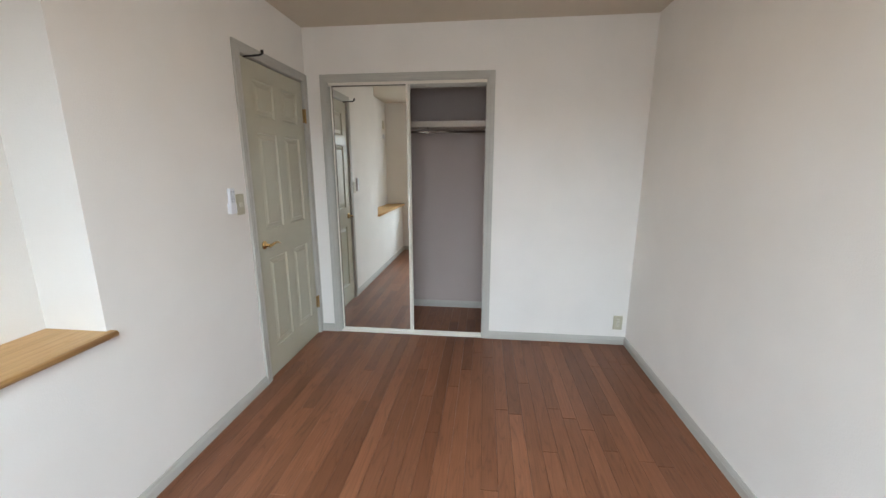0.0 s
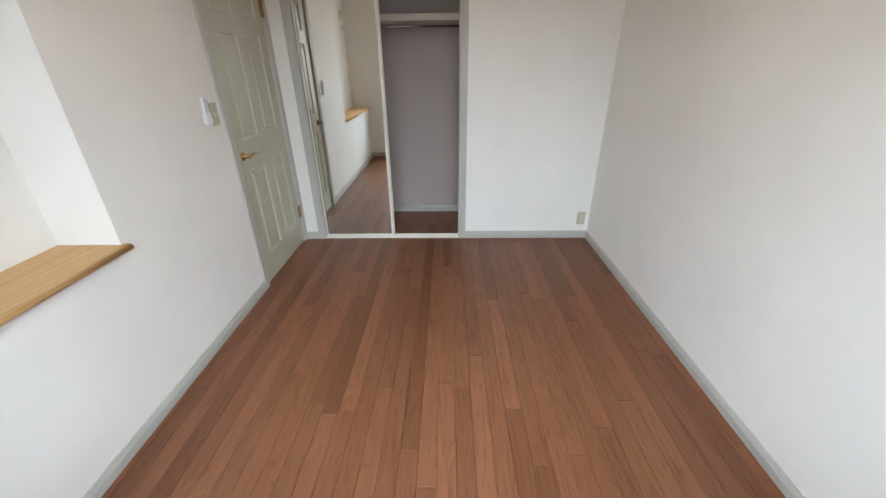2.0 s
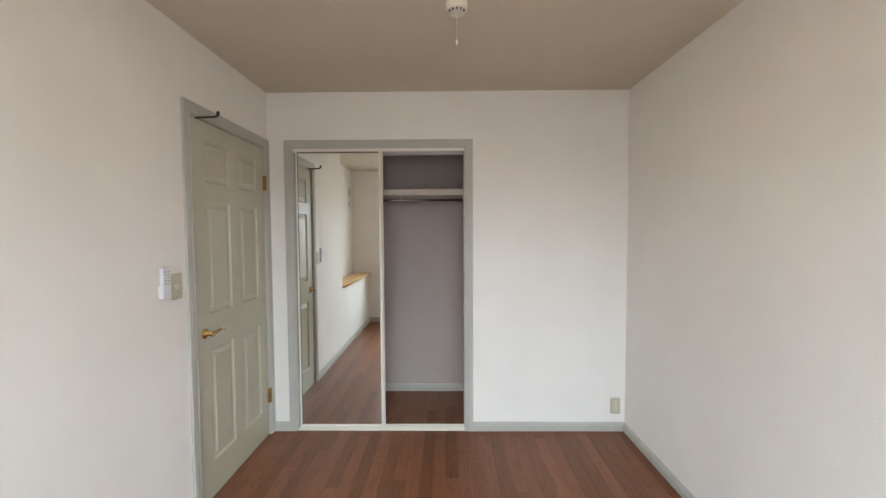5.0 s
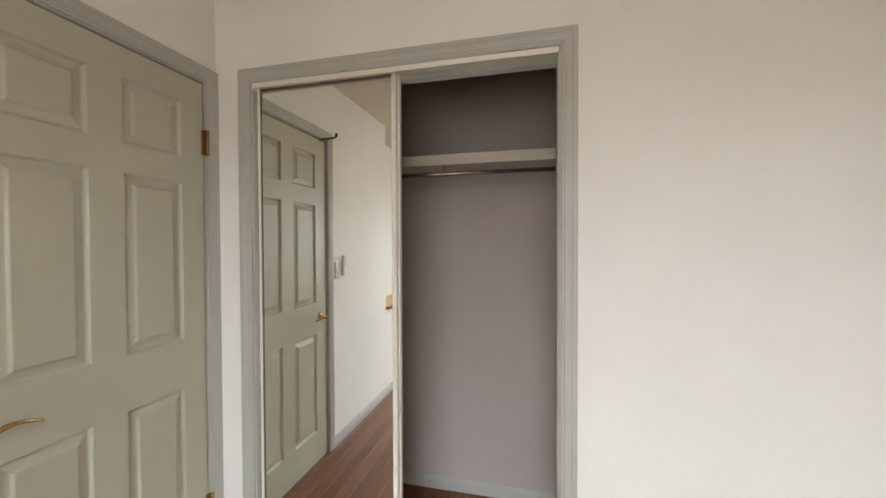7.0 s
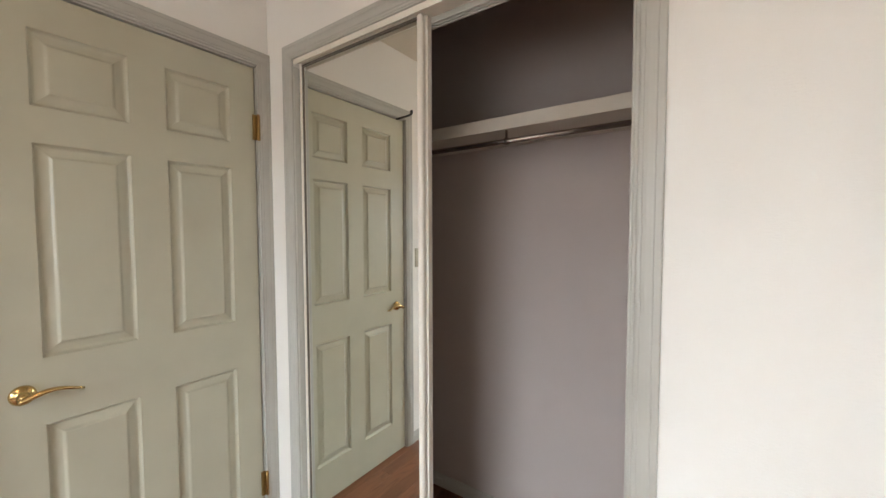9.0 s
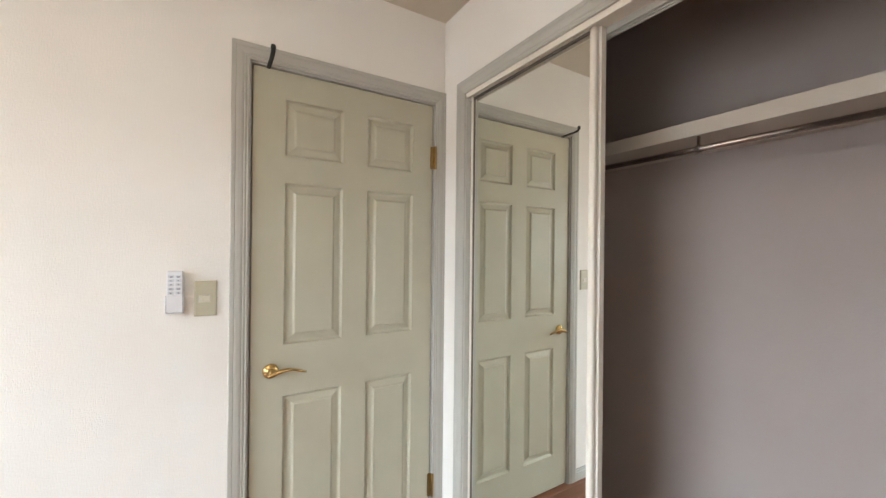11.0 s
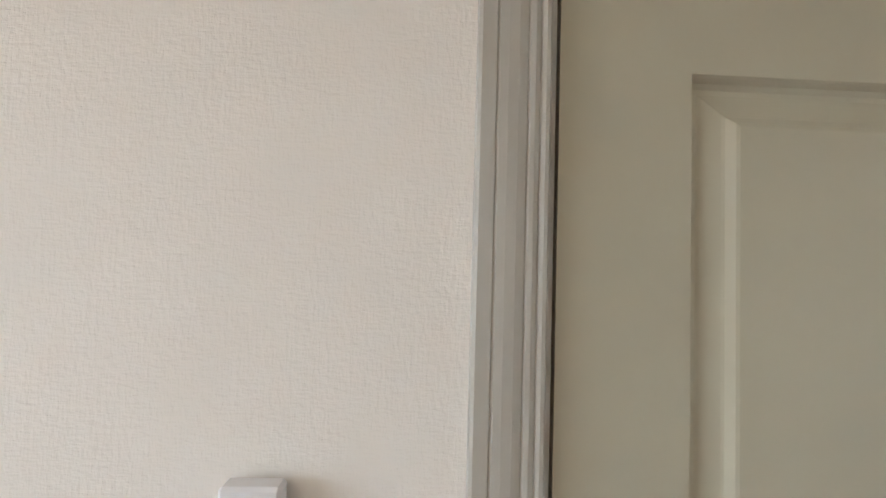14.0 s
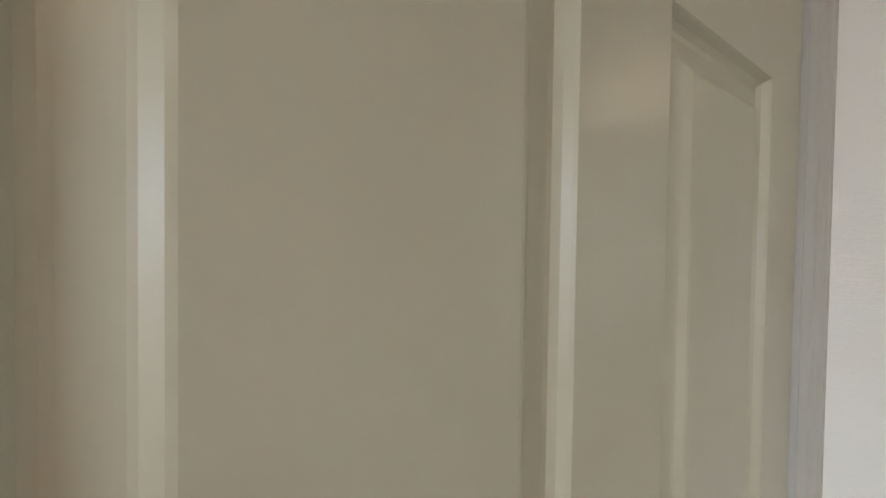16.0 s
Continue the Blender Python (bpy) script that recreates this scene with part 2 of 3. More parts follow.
CASING = ((0.0, 0.0), (0.0, 0.0085), (0.0015, 0.0100), (0.0045, 0.0104), (0.0070, 0.0092), (0.0082, 0.0080), (0.0095, 0.0096), (0.0130, 0.0112), (0.0165, 0.0108), (0.0180, 0.0098), (0.0195, 0.0112), (0.0260, 0.0130), (0.0340, 0.0136), (0.0405, 0.0132), (0.0420, 0.0122), (0.0435, 0.0138), (0.0545, 0.0142), (0.0570, 0.0125), (0.0570, 0.0))


def casing(u0, u1, top, place):
    """Moulded architrave with mitred corners round an opening."""
    bm = bmesh.new()
    loops = []
    for o, d in CASING:
        loops.append([bm.verts.new(place(*uv, d)) for uv in ((u0 - o, 0), (u0 - o, top + o), (u1 + o, top + o), (u1 + o, 0))])
    for a, b in zip(loops, loops[1:]):
        for i in range(3):
            bm.faces.new((a[i], a[i + 1], b[i + 1], b[i]))
    bm.faces.new([l[0] for l in loops])
    bm.faces.new([l[3] for l in loops])
    return bm


BASE = ((0.0, 0.0), (0.012, 0.0), (0.012, 0.040), (0.009, 0.044), (0.010, 0.050), (0.006, 0.057), (0.005, 0.064), (0.0, 0.065))


def baseboard(x0, y0, x1, y1, nx, ny, mitre0=0.0, mitre1=0.0):
    """Skirting along a wall from one corner to another; (nx, ny) points into the room."""
    bm = bmesh.new()
    d = Vector((x1 - x0, y1 - y0, 0)).normalized()
    rows = []
    for dep, h in BASE:
        rows.append((bm.verts.new(Vector((x0 + nx * dep, y0 + ny * dep, h)) + d * dep * mitre0), bm.verts.new(Vector((x1 + nx * dep, y1 + ny * dep, h)) - d * dep * mitre1)))
    for a, b in zip(rows, rows[1:]):
        bm.faces.new((a[0], a[1], b[1], b[0]))
    bm.faces.new([r[0] for r in rows])
    bm.faces.new([r[1] for r in rows])
    return structure("baseboard", bm, TRIM, "grey-green painted moulded skirting board along the wall", "baseboard")


on_left = lambda u, v, d: Vector((d, u, v))
on_closet = lambda u, v, d: Vector((u, -d, v))
BACK, WIDE, HIGH = -3.30, 2.52, 2.40

# ---- bedroom shell ----
structure("wall_west", slab([-1.785, -0.812, -0.042, 0.81], [0, 2.025, HIGH], [(1, 0)], on_left, -0.12, 0.0), WALL, "cream embossed wallpaper wall with a door opening", "wall")
structure("wall_niche_low", box(-0.375, 0.0, BACK, -1.785, 0.0, 0.765), WALL, "low cream papered wall under the pine niche shelf", "wall")
structure("wall_niche_back", box(-0.375, -0.255, BACK, -1.785, 0.765, HIGH), WALL, "cream papered wall at the back of the niche", "wall")
structure("wall_niche_return", box(-0.375, -0.12, -1.785, -1.66, 0.0, HIGH), WALL, "cream papered return of the wall niche", "wall")
structure("wall_north", slab([0.0, 0.178, 1.382, WIDE], [0, 2.012, HIGH], [(1, 0)], on_closet, -0.12, 0.0), WALL, "cream embossed wallpaper wall with a closet opening", "wall")
structure("wall_east", box(WIDE, WIDE + 0.12, BACK - 0.12, 0.81, 0.0, HIGH), WALL, "plain cream embossed wallpaper wall", "wall")
structure("wall_south", slab([-0.375, WIN_X0, WIN_X1, WIDE], [0, max(WIN_Z0, 0.02), WIN_Z1, HIGH], [(1, 1)], lambda u, v, d: Vector((u, BACK - d, v)), 0.0, 0.12), WALL, "cream papered wall with a wide window", "wall")
structure("ceiling", box(-0.375, WIDE + 0.12, BACK - 0.12, 0.12, HIGH, HIGH + 0.1), CEIL, "cream papered bedroom ceiling, its dimness coloured in as beige", "ceiling")
bedroom_floor = structure("floor", box(-0.12, WIDE, BACK, 0.69, -0.14, -0.012), GAP, "red-brown oak strip floor", "floor")

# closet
structure("wall_closet_back", box(0.0, WIDE, 0.69, 0.81, 0.0, HIGH), CLOSET_WALL, "papered closet back wall, shade put into its mauve-grey", "wall")
structure("wall_closet_side", box(1.50, 1.58, 0.12, 0.69, 0.0, HIGH), CLOSET_WALL, "papered closet side wall, shade put into its mauve-grey", "wall")
structure("wall_closet_west", box(0.0, 0.02, 0.12, 0.69, 0.0, HIGH), CLOSET_WALL, "papered closet side wall, shade put into its mauve-grey", "wall")
structure("ceiling_closet", box(-0.12, WIDE + 0.12, 0.12, 0.81, HIGH, HIGH + 0.1), CLOSET_WALL, "papered closet ceiling, shade put into its mauve-grey", "ceiling")
structure("wall_closet_front", slab([0.0205, 0.178, 1.382, 1.4995], [0, 2.012, HIGH - 0.001], [(1, 0)], on_closet, -0.126, -0.1205), CLOSET_WALL, "papered inner face of the closet front, shade put into its mauve-grey", "wall")
structure("trim_closet", casing(0.178, 1.382, 2.012, on_closet), TRIM, "grey-green moulded casing round the closet opening", "door casing")
structure("trim_door", casing(-0.806, -0.052, 2.014, on_left), TRIM, "grey-green moulded casing round the bedroom door", "door casing")
jamb = bmesh.new()
box(-0.128, 0.0005, -0.812, -0.800, 0, 2.0095, bm=jamb)
box(-0.128, 0.0005, -0.0545, -0.042, 0, 2.0095, bm=jamb)
box(-0.128, 0.0005, -0.812, -0.042, 2.0095, 2.025, bm=jamb)
box(-0.060, -0.044, -0.800, -0.784, 0, 2.0, bm=jamb)
box(-0.060, -0.044, -0.070, -0.054, 0, 2.0, bm=jamb)
box(-0.060, -0.044, -0.786, -0.068, 1.992, 2.0095, bm=jamb)
structure("trim_jamb", jamb, TRIM, "grey-green painted door lining with stop", "door jamb")

baseboard(WIDE, BACK, WIDE, 0, -1, 0, 1, 1)
baseboard(1.439, 0, WIDE, 0, 0, -1, 0, 1)
baseboard(0, 0, 0.121, 0, 0, -1)
baseboard(0, BACK, 0, -0.863, 1, 0, 1, 0)
baseboard(0.02, 0.69, 1.50, 0.69, 0, -1, 1, 1)
baseboard(1.50, 0.127, 1.50, 0.69, -1, 0, 0, 1)
baseboard(0.02, 0.127, 0.02, 0.69, 1, 0, 0, 1)
baseboard(0.0, BACK, WIDE, BACK, 0, 1, 1, 1)

# window behind the walker
win = thing("window_1", (wx, BACK - 0.06, max(WIN_Z0, 0.02)), "wide aluminium sliding window in the papered wall", "window")
win["kind"] = "structure"
for x0, x1, y0 in ((WIN_X0, wx + 0.02, -0.05), (wx - 0.02, WIN_X1, -0.08)):
    z0, z1 = max(WIN_Z0, 0.02), WIN_Z1
    fr = bmesh.new()
    box(x0, x0 + 0.04, BACK + y0 - 0.02, BACK + y0, z0, z1, bm=fr)
    box(x1 - 0.04, x1, BACK + y0 - 0.02, BACK + y0, z0, z1, bm=fr)
    box(x0 + 0.04, x1 - 0.04, BACK + y0 - 0.02, BACK + y0, z0, z0 + 0.05, bm=fr)
    box(x0 + 0.04, x1 - 0.04, BACK + y0 - 0.02, BACK + y0, z1 - 0.05, z1, bm=fr)
    sash = part("window_frame", fr, STEEL, win)
    pane = part("pane", box(x0 + 0.04, x1 - 0.04, BACK + y0 - 0.012, BACK + y0 - 0.008, z0 + 0.05, z1 - 0.05), GLASS, sash)
    pane.visible_shadow = False
structure("ground", box(-400, 400, -400, 400, -0.5, -0.4), GROUND, "grey ground outside", "ground")


# ---- bedroom door ----
LEAF_Y0, LEAF_Y1, LEAF_Z0, LEAF_Z1, LEAF_X = -0.795, -0.0605, 0.008, 2.0035, -0.005
PY = ((-0.686, -0.468), (-0.368, -0.157))
PZ = ((0.195, 0.803), (0.993, 1.592), (1.693, 1.902))
door = thing("door_1", (LEAF_X - 0.018, (LEAF_Y0 + LEAF_Y1) / 2, LEAF_Z0), "closed sage-grey painted six-panel door in a moulded casing", "door")
door["kind"] = "structure"
ys = [LEAF_Y0, PY[0][0], PY[0][1], PY[1][0], PY[1][1], LEAF_Y1]
zs = [LEAF_Z0, PZ[0][0], PZ[0][1], PZ[1][0], PZ[1][1], PZ[2][0], PZ[2][1], LEAF_Z1]
leaf = slab(ys, zs, [(i, j) for i in (1, 3) for j in (1, 3, 5)], lambda u, v, d: Vector((LEAF_X - d, u, v)), 0.0, 0.036)
part("leaf", leaf, DOOR_PAINT, door)


def raised_panel(y0, y1, z0, z1):
    """Moulded edge falling in, then a bevelled field rising again; both faces."""
    bm = bmesh.new()
    for face, s in ((LEAF_X, -1), (LEAF_X - 0.036, 1)):
        rings = []
        for inset, dep in ((0.0, 0.0), (0.0015, 0.0022), (0.0040, 0.0075), (0.0080, 0.0112), (0.0120, 0.0116), (0.0150, 0.0110), (0.0300, 0.0066), (0.0325, 0.0056), (0.0385, 0.0012), (0.0415, 0.0004)):
            rings.append([bm.verts.new((face + s * dep, y, z)) for y, z in ((y0 + inset, z0 + inset), (y1 - inset, z0 + inset), (y1 - inset, z1 - inset), (y0 + inset, z1 - inset))])
        for a, b in zip(rings, rings[1:]):
            for i in range(4):
                bm.faces.new((a[i], a[(i + 1) % 4], b[(i + 1) % 4], b[i]))
        bm.faces.new(rings[-1])
    return bm


for y0, y1 in PY:
    for z0, z1 in PZ:
        part("panel", raised_panel(y0, y1, z0, z1), DOOR_PAINT, door)

HY, HZ = -0.728, 0.902
for s in (1,):
    rose = part("rose", lathe(((0.0, 0.0), (0.027, 0.0), (0.027, 0.004), (0.024, 0.009), (0.017, 0.012), (0.011, 0.016), (0.010, 0.040), (0.0, 0.042)), (LEAF_X, HY, HZ), "x"), BRASS, door, "polished brass door rose", smooth=True)
    lever = []
    for k in range(13):
        f = k / 12
        lever.append((LEAF_X + 0.042 + 0.012 * math.sin(f * 3.1), HY - 0.012 + 0.128 * f, HZ + 0.012 * math.sin(f * 4.4 - 0.6)))
    part("handle", tube(lever, [0.010 - 0.0058 * (k / 12) for k in range(13)], flat=0.85), BRASS, rose, "curved polished brass lever", smooth=True)
part("latch_plate", box(-0.003, 0.0035, -0.8005, -0.7945, 0.883, 0.937, 0.0008), GREY_METAL, door, "grey metal latch plate")
for z in (1.768, 0.282):
    h = part("hinge", box(-0.0055, 0.0035, -0.0700, -0.0420, z - 0.050, z + 0.050, 0.0008), AGED, door, "aged brass butt hinge")
    part("knuckle", lathe(((0.0, -0.054), (0.004, -0.052), (0.0065, -0.050), (0.0065, 0.050), (0.004, 0.052), (0.0, 0.054)), (0.0085, -0.0515, z), "z", 16), AGED, h, smooth=True)
stay = part("hook", tube([(-0.010, -0.745, 2.0065), (0.012, -0.745, 2.0075), (0.05, -0.744, 2.009), (0.090, -0.744, 2.011), (0.102, -0.744, 2.014), (0.107, -0.744, 2.021)], [0.0072] * 6, 12, 0.75), BLACK, door, "dark metal coat hook over the door top", smooth=True)
part("tip", lathe(((0.0, -0.012), (0.007, -0.010), (0.0085, 0.0), (0.007, 0.010), (0.0, 0.012)), (0.108, -0.744, 2.027), "z", 16), BLACK, stay, smooth=True)


# ---- closet doors and fittings ----
def mirror_door(x0, x1, y0, label):
    """Sliding mirror panel in a cream steel frame; y0 is its front."""
    z0, z1, dep = 0.017, 2.003, 0.022
    left, right, low, high = 0.011, 0.021, 0.013, 0.006
    d = thing("sliding_door", ((x0 + x1) / 2, y0 + dep / 2, z0), label, "sliding door", "closet sliding doors")
    part("mirror", box(x0 + left - 0.003, x1 - right + 0.003, y0 + 0.009, y0 + 0.014, z0 + low - 0.003, z1 - high + 0.003), MIRROR, d, "clear mirror pane")
    for a, c in ((x0, x0 + left), (x1 - right, x1)):
        part("stile", box(a, c, y0, y0 + dep, z0, z1, 0.008 if a > x0 and y0 < 0.03 else 0.002, 4), CREAM, d, "cream enamelled stile")
    # dark strips added as the shadow lines left of and above the mirror
    part("shade_line", box(x0 + left - 0.001, x0 + left + 0.0025, y0 + 0.0045, y0 + 0.0085, z0 + low, z1 - high), SHADE_STRIP, d, "dark strip standing in for the shadow line at the mirror")
    part("shade_line", box(x0 + left + 0.0036, x1 - right, y0 + 0.0045, y0 + 0.0085, z1 - high - 0.0085, z1 - high - 0.002), SHADE_STRIP, d, "dark strip standing in for the shadow line at the mirror")
    for a, c in ((z0, z0 + low), (z1 - high, z1)):
        part("rail", box(x0 + left, x1 - right, y0 + 0.001, y0 + dep - 0.001, a, c, 0.003, 2), CREAM, d, "cream enamelled rail")
    return d


mirror_door(0.188, 0.796, 0.018, "framed mirror sliding door covering half of the closet")
mirror_door(0.206, 0.8015, 0.0405, "second mirror sliding door slid behind the first")
track = thing("closet_track", (0.78, 0.04, 0.0), "cream enamelled top and bottom tracks of the closet doors", "door track")
tb = bmesh.new()
box(0.180, 1.380, -0.006, 0.085, 0.0005, 0.006, 0.001, 1, tb)
for y in (-0.004, 0.027, 0.057):
    box(0.180, 1.380, y, y + 0.004, 0.006, 0.016, 0.001, 1, tb)
part("bottom_track", tb, CREAM, track)
tt = bmesh.new()
box(0.180, 1.380, -0.004, 0.085, 2.004, 2.0115, 0.001, 1, tt)
box(0.180, 1.380, -0.004, 0.001, 1.9915, 2.005, 0.001, 1, tt)
it = bmesh.new()
for y, z in ((0.064, 1.985), (0.073, 1.982), (0.081, 1.979)):
    box(0.180, 1.380, y, y + 0.004, z, 2.0045, 0.001, 1, it)
# cream runners coloured as trim, so their shade is in the material
part("inner_track", it, TRIM, track, "cream inner runners, shade put into their grey-green colour")
part("top_track", tt, CREAM, track)
for x0, x1 in ((0.1785, 0.1845), (1.3755, 1.3815)):
    part("side_channel", box(x0, x1, -0.004, 0.118, 0.0165, 1.985, 0.001, 1), TRIM, track, "grey-green side channel")

shelf = thing("closet_shelf", (0.76, 0.50, 1.722), "cream painted closet shelf with a deep front edge", "shelf")
part("board", box(0.021, 1.499, 0.412, 0.689, 1.728, 1.772, 0.001, 1), SHELF_PAINT, shelf)
part("front_edge", box(0.021, 1.499, 0.400, 0.412, 1.724, 1.773, 0.002, 2), SHELF_PAINT, shelf)
rod = thing("hanging_rod", (0.76, 0.391, 1.70), "steel clothes rod hung beneath the closet shelf", "clothes rod")
part("rod", lathe(((0.0, 0.021), (0.0095, 0.021), (0.0095, 1.499), (0.0, 1.499)), (0.0, 0.428, 1.686), "x", 20), STEEL, rod, smooth=True)
br = lathe(((0.0, 0.873), (0.0125, 0.873), (0.0125, 0.887), (0.0, 0.887)), (0.0, 0.428, 1.686), "x", 20)
box(0.877, 0.883, 0.423, 0.433, 1.691, 1.7275, bm=br)
part("bracket", br, STEEL, rod, "steel hanging bracket")


# ---- niche shelf ----
ns = thing("niche_shelf", (-0.115, (BACK - 1.765) / 2, 0.765), "varnished honey pine shelf board in the wall niche", "shelf")
nb = box(-0.254, 0.024, BACK + 0.001, -1.7865, 0.7655, 0.790)
box(0.0005, 0.024, -1.7865, -1.772, 0.7655, 0.790, bm=nb)
bmesh.ops.remove_doubles(nb, verts=nb.verts[:], dist=0.0001)
part("board", nb, PINE, ns)
part("nosing", tube([(0.024, BACK + 0.002, 0.7777), (0.024, -2.5, 0.7777), (0.024, -1.772, 0.7777)], 0.0122, 14), PINE, ns, smooth=True)


# ---- small fittings ----
def plate(name, label, category, at, place, w=0.070, h=0.120):
    t = thing(name, at, label, category)
    bm = bmesh.new()
    loops = []
    for inset, dep in ((0, 0.0), (0, 0.003), (0.002, 0.0055), (0.006, 0.007)):
        loops.append([bm.verts.new(place(sx * (w / 2 - inset), sz * (h / 2 - inset), dep)) for sx, sz in ((-1, -1), (1, -1), (1, 1), (-1, 1))])
    for a, b in zip(loops, loops[1:]):
        for i in range(4):
            bm.faces.new((a[i], a[(i + 1) % 4], b[(i + 1) % 4], b[i]))
    bm.faces.new(loops[-1])
    part("cover", bm, BEIGE, t)
    return t


def slot(place, u0, u1, v0, v1, d0, d1, bevel=0.0):
    a, b = place(u0, v0, d0), place(u1, v1, d1)
    lo, hi = [min(p, q) for p, q in zip(a, b)], [max(p, q) for p, q in zip(a, b)]
    return box(lo[0], hi[0], lo[1], hi[1], lo[2], hi[2], bevel, 1)


sp = lambda u, v, d: Vector((d, -0.931 + u, 1.180 + v))
sw = plate("light_switch", "beige plastic wall switch plate beside the door", "light switch", (0.0, -0.931, 1.12), sp, 0.066, 0.118)
part("surround", slot(sp, -0.020, 0.016, -0.013, 0.013, 0.0068, 0.0076, 0.0003), BEIGE_LIGHT, sw)
part("key", slot(sp, -0.012, 0.014, -0.011, 0.011, 0.0074, 0.0105, 0.001), BEIGE_LIGHT, sw, "pale rocker key")
part("marker", slot(sp, -0.0175, -0.0155, -0.009, 0.009, 0.0074, 0.0084), GREYKEY, sw)

op = lambda u, v, d: Vector((2.452 + u, -d, 0.183 + v))
so = plate("wall_outlet", "beige plastic wall outlet above the skirting", "outlet", (2.452, 0.0, 0.125), op, 0.070, 0.116)
part("insert", slot(op, -0.011, 0.011, -0.033, 0.033, 0.0068, 0.0085, 0.0006), BEIGE_LIGHT, so)
for v in (-0.020, 0.0, 0.020):
    for u in (-0.0045, 0.0045):
        part("slot", slot(op, u - 0.0011, u + 0.0011, v - 0.004, v + 0.004, 0.0083, 0.0089), INK, so)

# remote control in its wall holder
RY, RZ = -1.015, 1.206
rp = lambda u, v, d: Vector((d, RY + u, RZ + v))
holder = thing("remote_holder", (0.0, RY, RZ - 0.068), "white plastic wall holder carrying the remote", "remote holder")
hb = slot(rp, -0.024, 0.024, -0.068, -0.010, 0.0, 0.004)
for a, b in ((-0.025, -0.0225), (0.0225, 0.025)):
    box(0.0, 0.021, RY + a, RY + b, RZ - 0.066, RZ - 0.012, 0.0008, 1, hb)
box(0.0, 0.021, RY - 0.024, RY + 0.024, RZ - 0.069, RZ - 0.0665, 0.0005, 1, hb)
part("tray", hb, WHITE, holder)
rc = thing("remote_control", (0.012, RY, RZ - 0.066), "white lighting remote control with ten pale grey keys", "remote control")
part("case", slot(rp, -0.0215, 0.0215, -0.0660, 0.068, 0.0045, 0.0200, 0.0025), WHITE, rc)
part("lower_cover", slot(rp, -0.0205, 0.0205, -0.062, -0.012, 0.0198, 0.0212, 0.0006), WHITE, rc)
for r in range(5):
    for c in range(2):
        u, v = -0.0098 + 0.0196 * c, 0.050 - 0.0130 * r
        key = part("key", slot(rp, u - 0.0078, u + 0.0078, v - 0.0046, v + 0.0046, 0.0198, 0.0212, 0.0004), GREYKEY, rc)
        wide = (0.004, 0.0022, 0.0026, 0.0050, 0.0030)[r]
        part("print", slot(rp, u - wide, u + wide, v - 0.0006, v + 0.0012, 0.0211, 0.0214), INK, key, "grey printed mark")
        if r in (0, 3, 4):
            part("print", slot(rp, u - wide * 0.7, u + wide * 0.7, v - 0.0030, v - 0.0016, 0.0211, 0.0214), INK, key, "grey printed mark")
part("maker_mark", slot(rp, -0.006, 0.006, -0.0098, -0.0082, 0.0199, 0.0202), GREYKEY, rc)

# ceiling socket with its pull string
CX, CY = 1.303, -1.010
ros = thing("ceiling_rosette", (CX, CY, HIGH), "white round ceiling light socket with a pull string", "ceiling socket")
part("body", lathe(((0.0, 0.0), (0.048, 0.0), (0.048, -0.012), (0.044, -0.030), (0.038, -0.036), (0.034, -0.036), (0.032, -0.046), (0.0, -0.047)), (CX, CY, HIGH - 0.0005), "z", 36), CREAM, ros, smooth=False)
for k in range(5):
    a = radians(210 + 30 * k)
    part("slot", box(CX + 0.033 * math.cos(a) - 0.005, CX + 0.033 * math.cos(a) + 0.005, CY + 0.033 * math.sin(a) - 0.003, CY + 0.033 * math.sin(a) + 0.003, HIGH - 0.046, HIGH - 0.0375), INK, ros, "dark contact slot")
part("string", tube([(CX, CY, HIGH - 0.045), (CX + 0.001, CY, HIGH - 0.10), (CX, CY, HIGH - 0.155)], 0.0012, 8), CREAM, ros, smooth=True)
part("string_end", lathe(((0.0, -0.013), (0.003, -0.012), (0.0035, 0.0), (0.002, 0.011), (0.0, 0.012)), (CX, CY, HIGH - 0.165), "z", 12), WHITE, ros, smooth=True)

# service fittings on the niche wall
np_ = lambda u, v, d: Vector((-0.255 + d, NF_Y + u, 2.05 + v))
NF_Y = -3.13
cap = plate("wall_outlet", "cream outlet plate high on the niche wall", "outlet", (-0.255, NF_Y, 1.99), np_, 0.07, 0.12)
part("insert", slot(np_, -0.011, 0.011, -0.033, 0.033, 0.0068, 0.0085, 0.0006), BEIGE_LIGHT, cap)
pipe = thing("pipe_cap", (-0.255, NF_Y, 1.87), "grey round plastic pipe sleeve cap on the niche wall", "pipe cap")
part("cap", lathe(((0.0, 0.0), (0.042, 0.0), (0.040, 0.006), (0.030, 0.010), (0.0, 0.011)), (-0.255, NF_Y, 1.87), "x", 28), GREYKEY, pipe, smooth=True)

# ---- living room beyond the door ----
LX, KY = -2.69, 1.637
structure("wall_living_west", box(LX - 0.12, LX, BACK, 3.42, 0.0, HIGH), WALL, "cream papered living room wall", "wall")
structure("wall_living_south", box(LX, -0.375, BACK - 0.12, BACK, 0.0, HIGH), WALL, "cream papered living room wall", "wall")
structure("wall_living_pier", box(LX, -1.955, KY, 1.99, 0.0, HIGH), WALL, "cream papered pier beside the kitchen counter", "wall")
structure("wall_kitchen_hatch", slab([-1.955, -1.818, -0.62, -0.12], [0, 0.905, 1.75, HIGH], [(1, 1)], lambda u, v, d: Vector((u, 1.87 + d, v)), 0.0, 0.12), WALL, "cream papered wall with a kitchen serving hatch", "wall")
structure("wall_living_east", box(-0.12, 0.0, 0.81, 3.42, 0.0, HIGH), WALL, "cream papered living room wall", "wall")
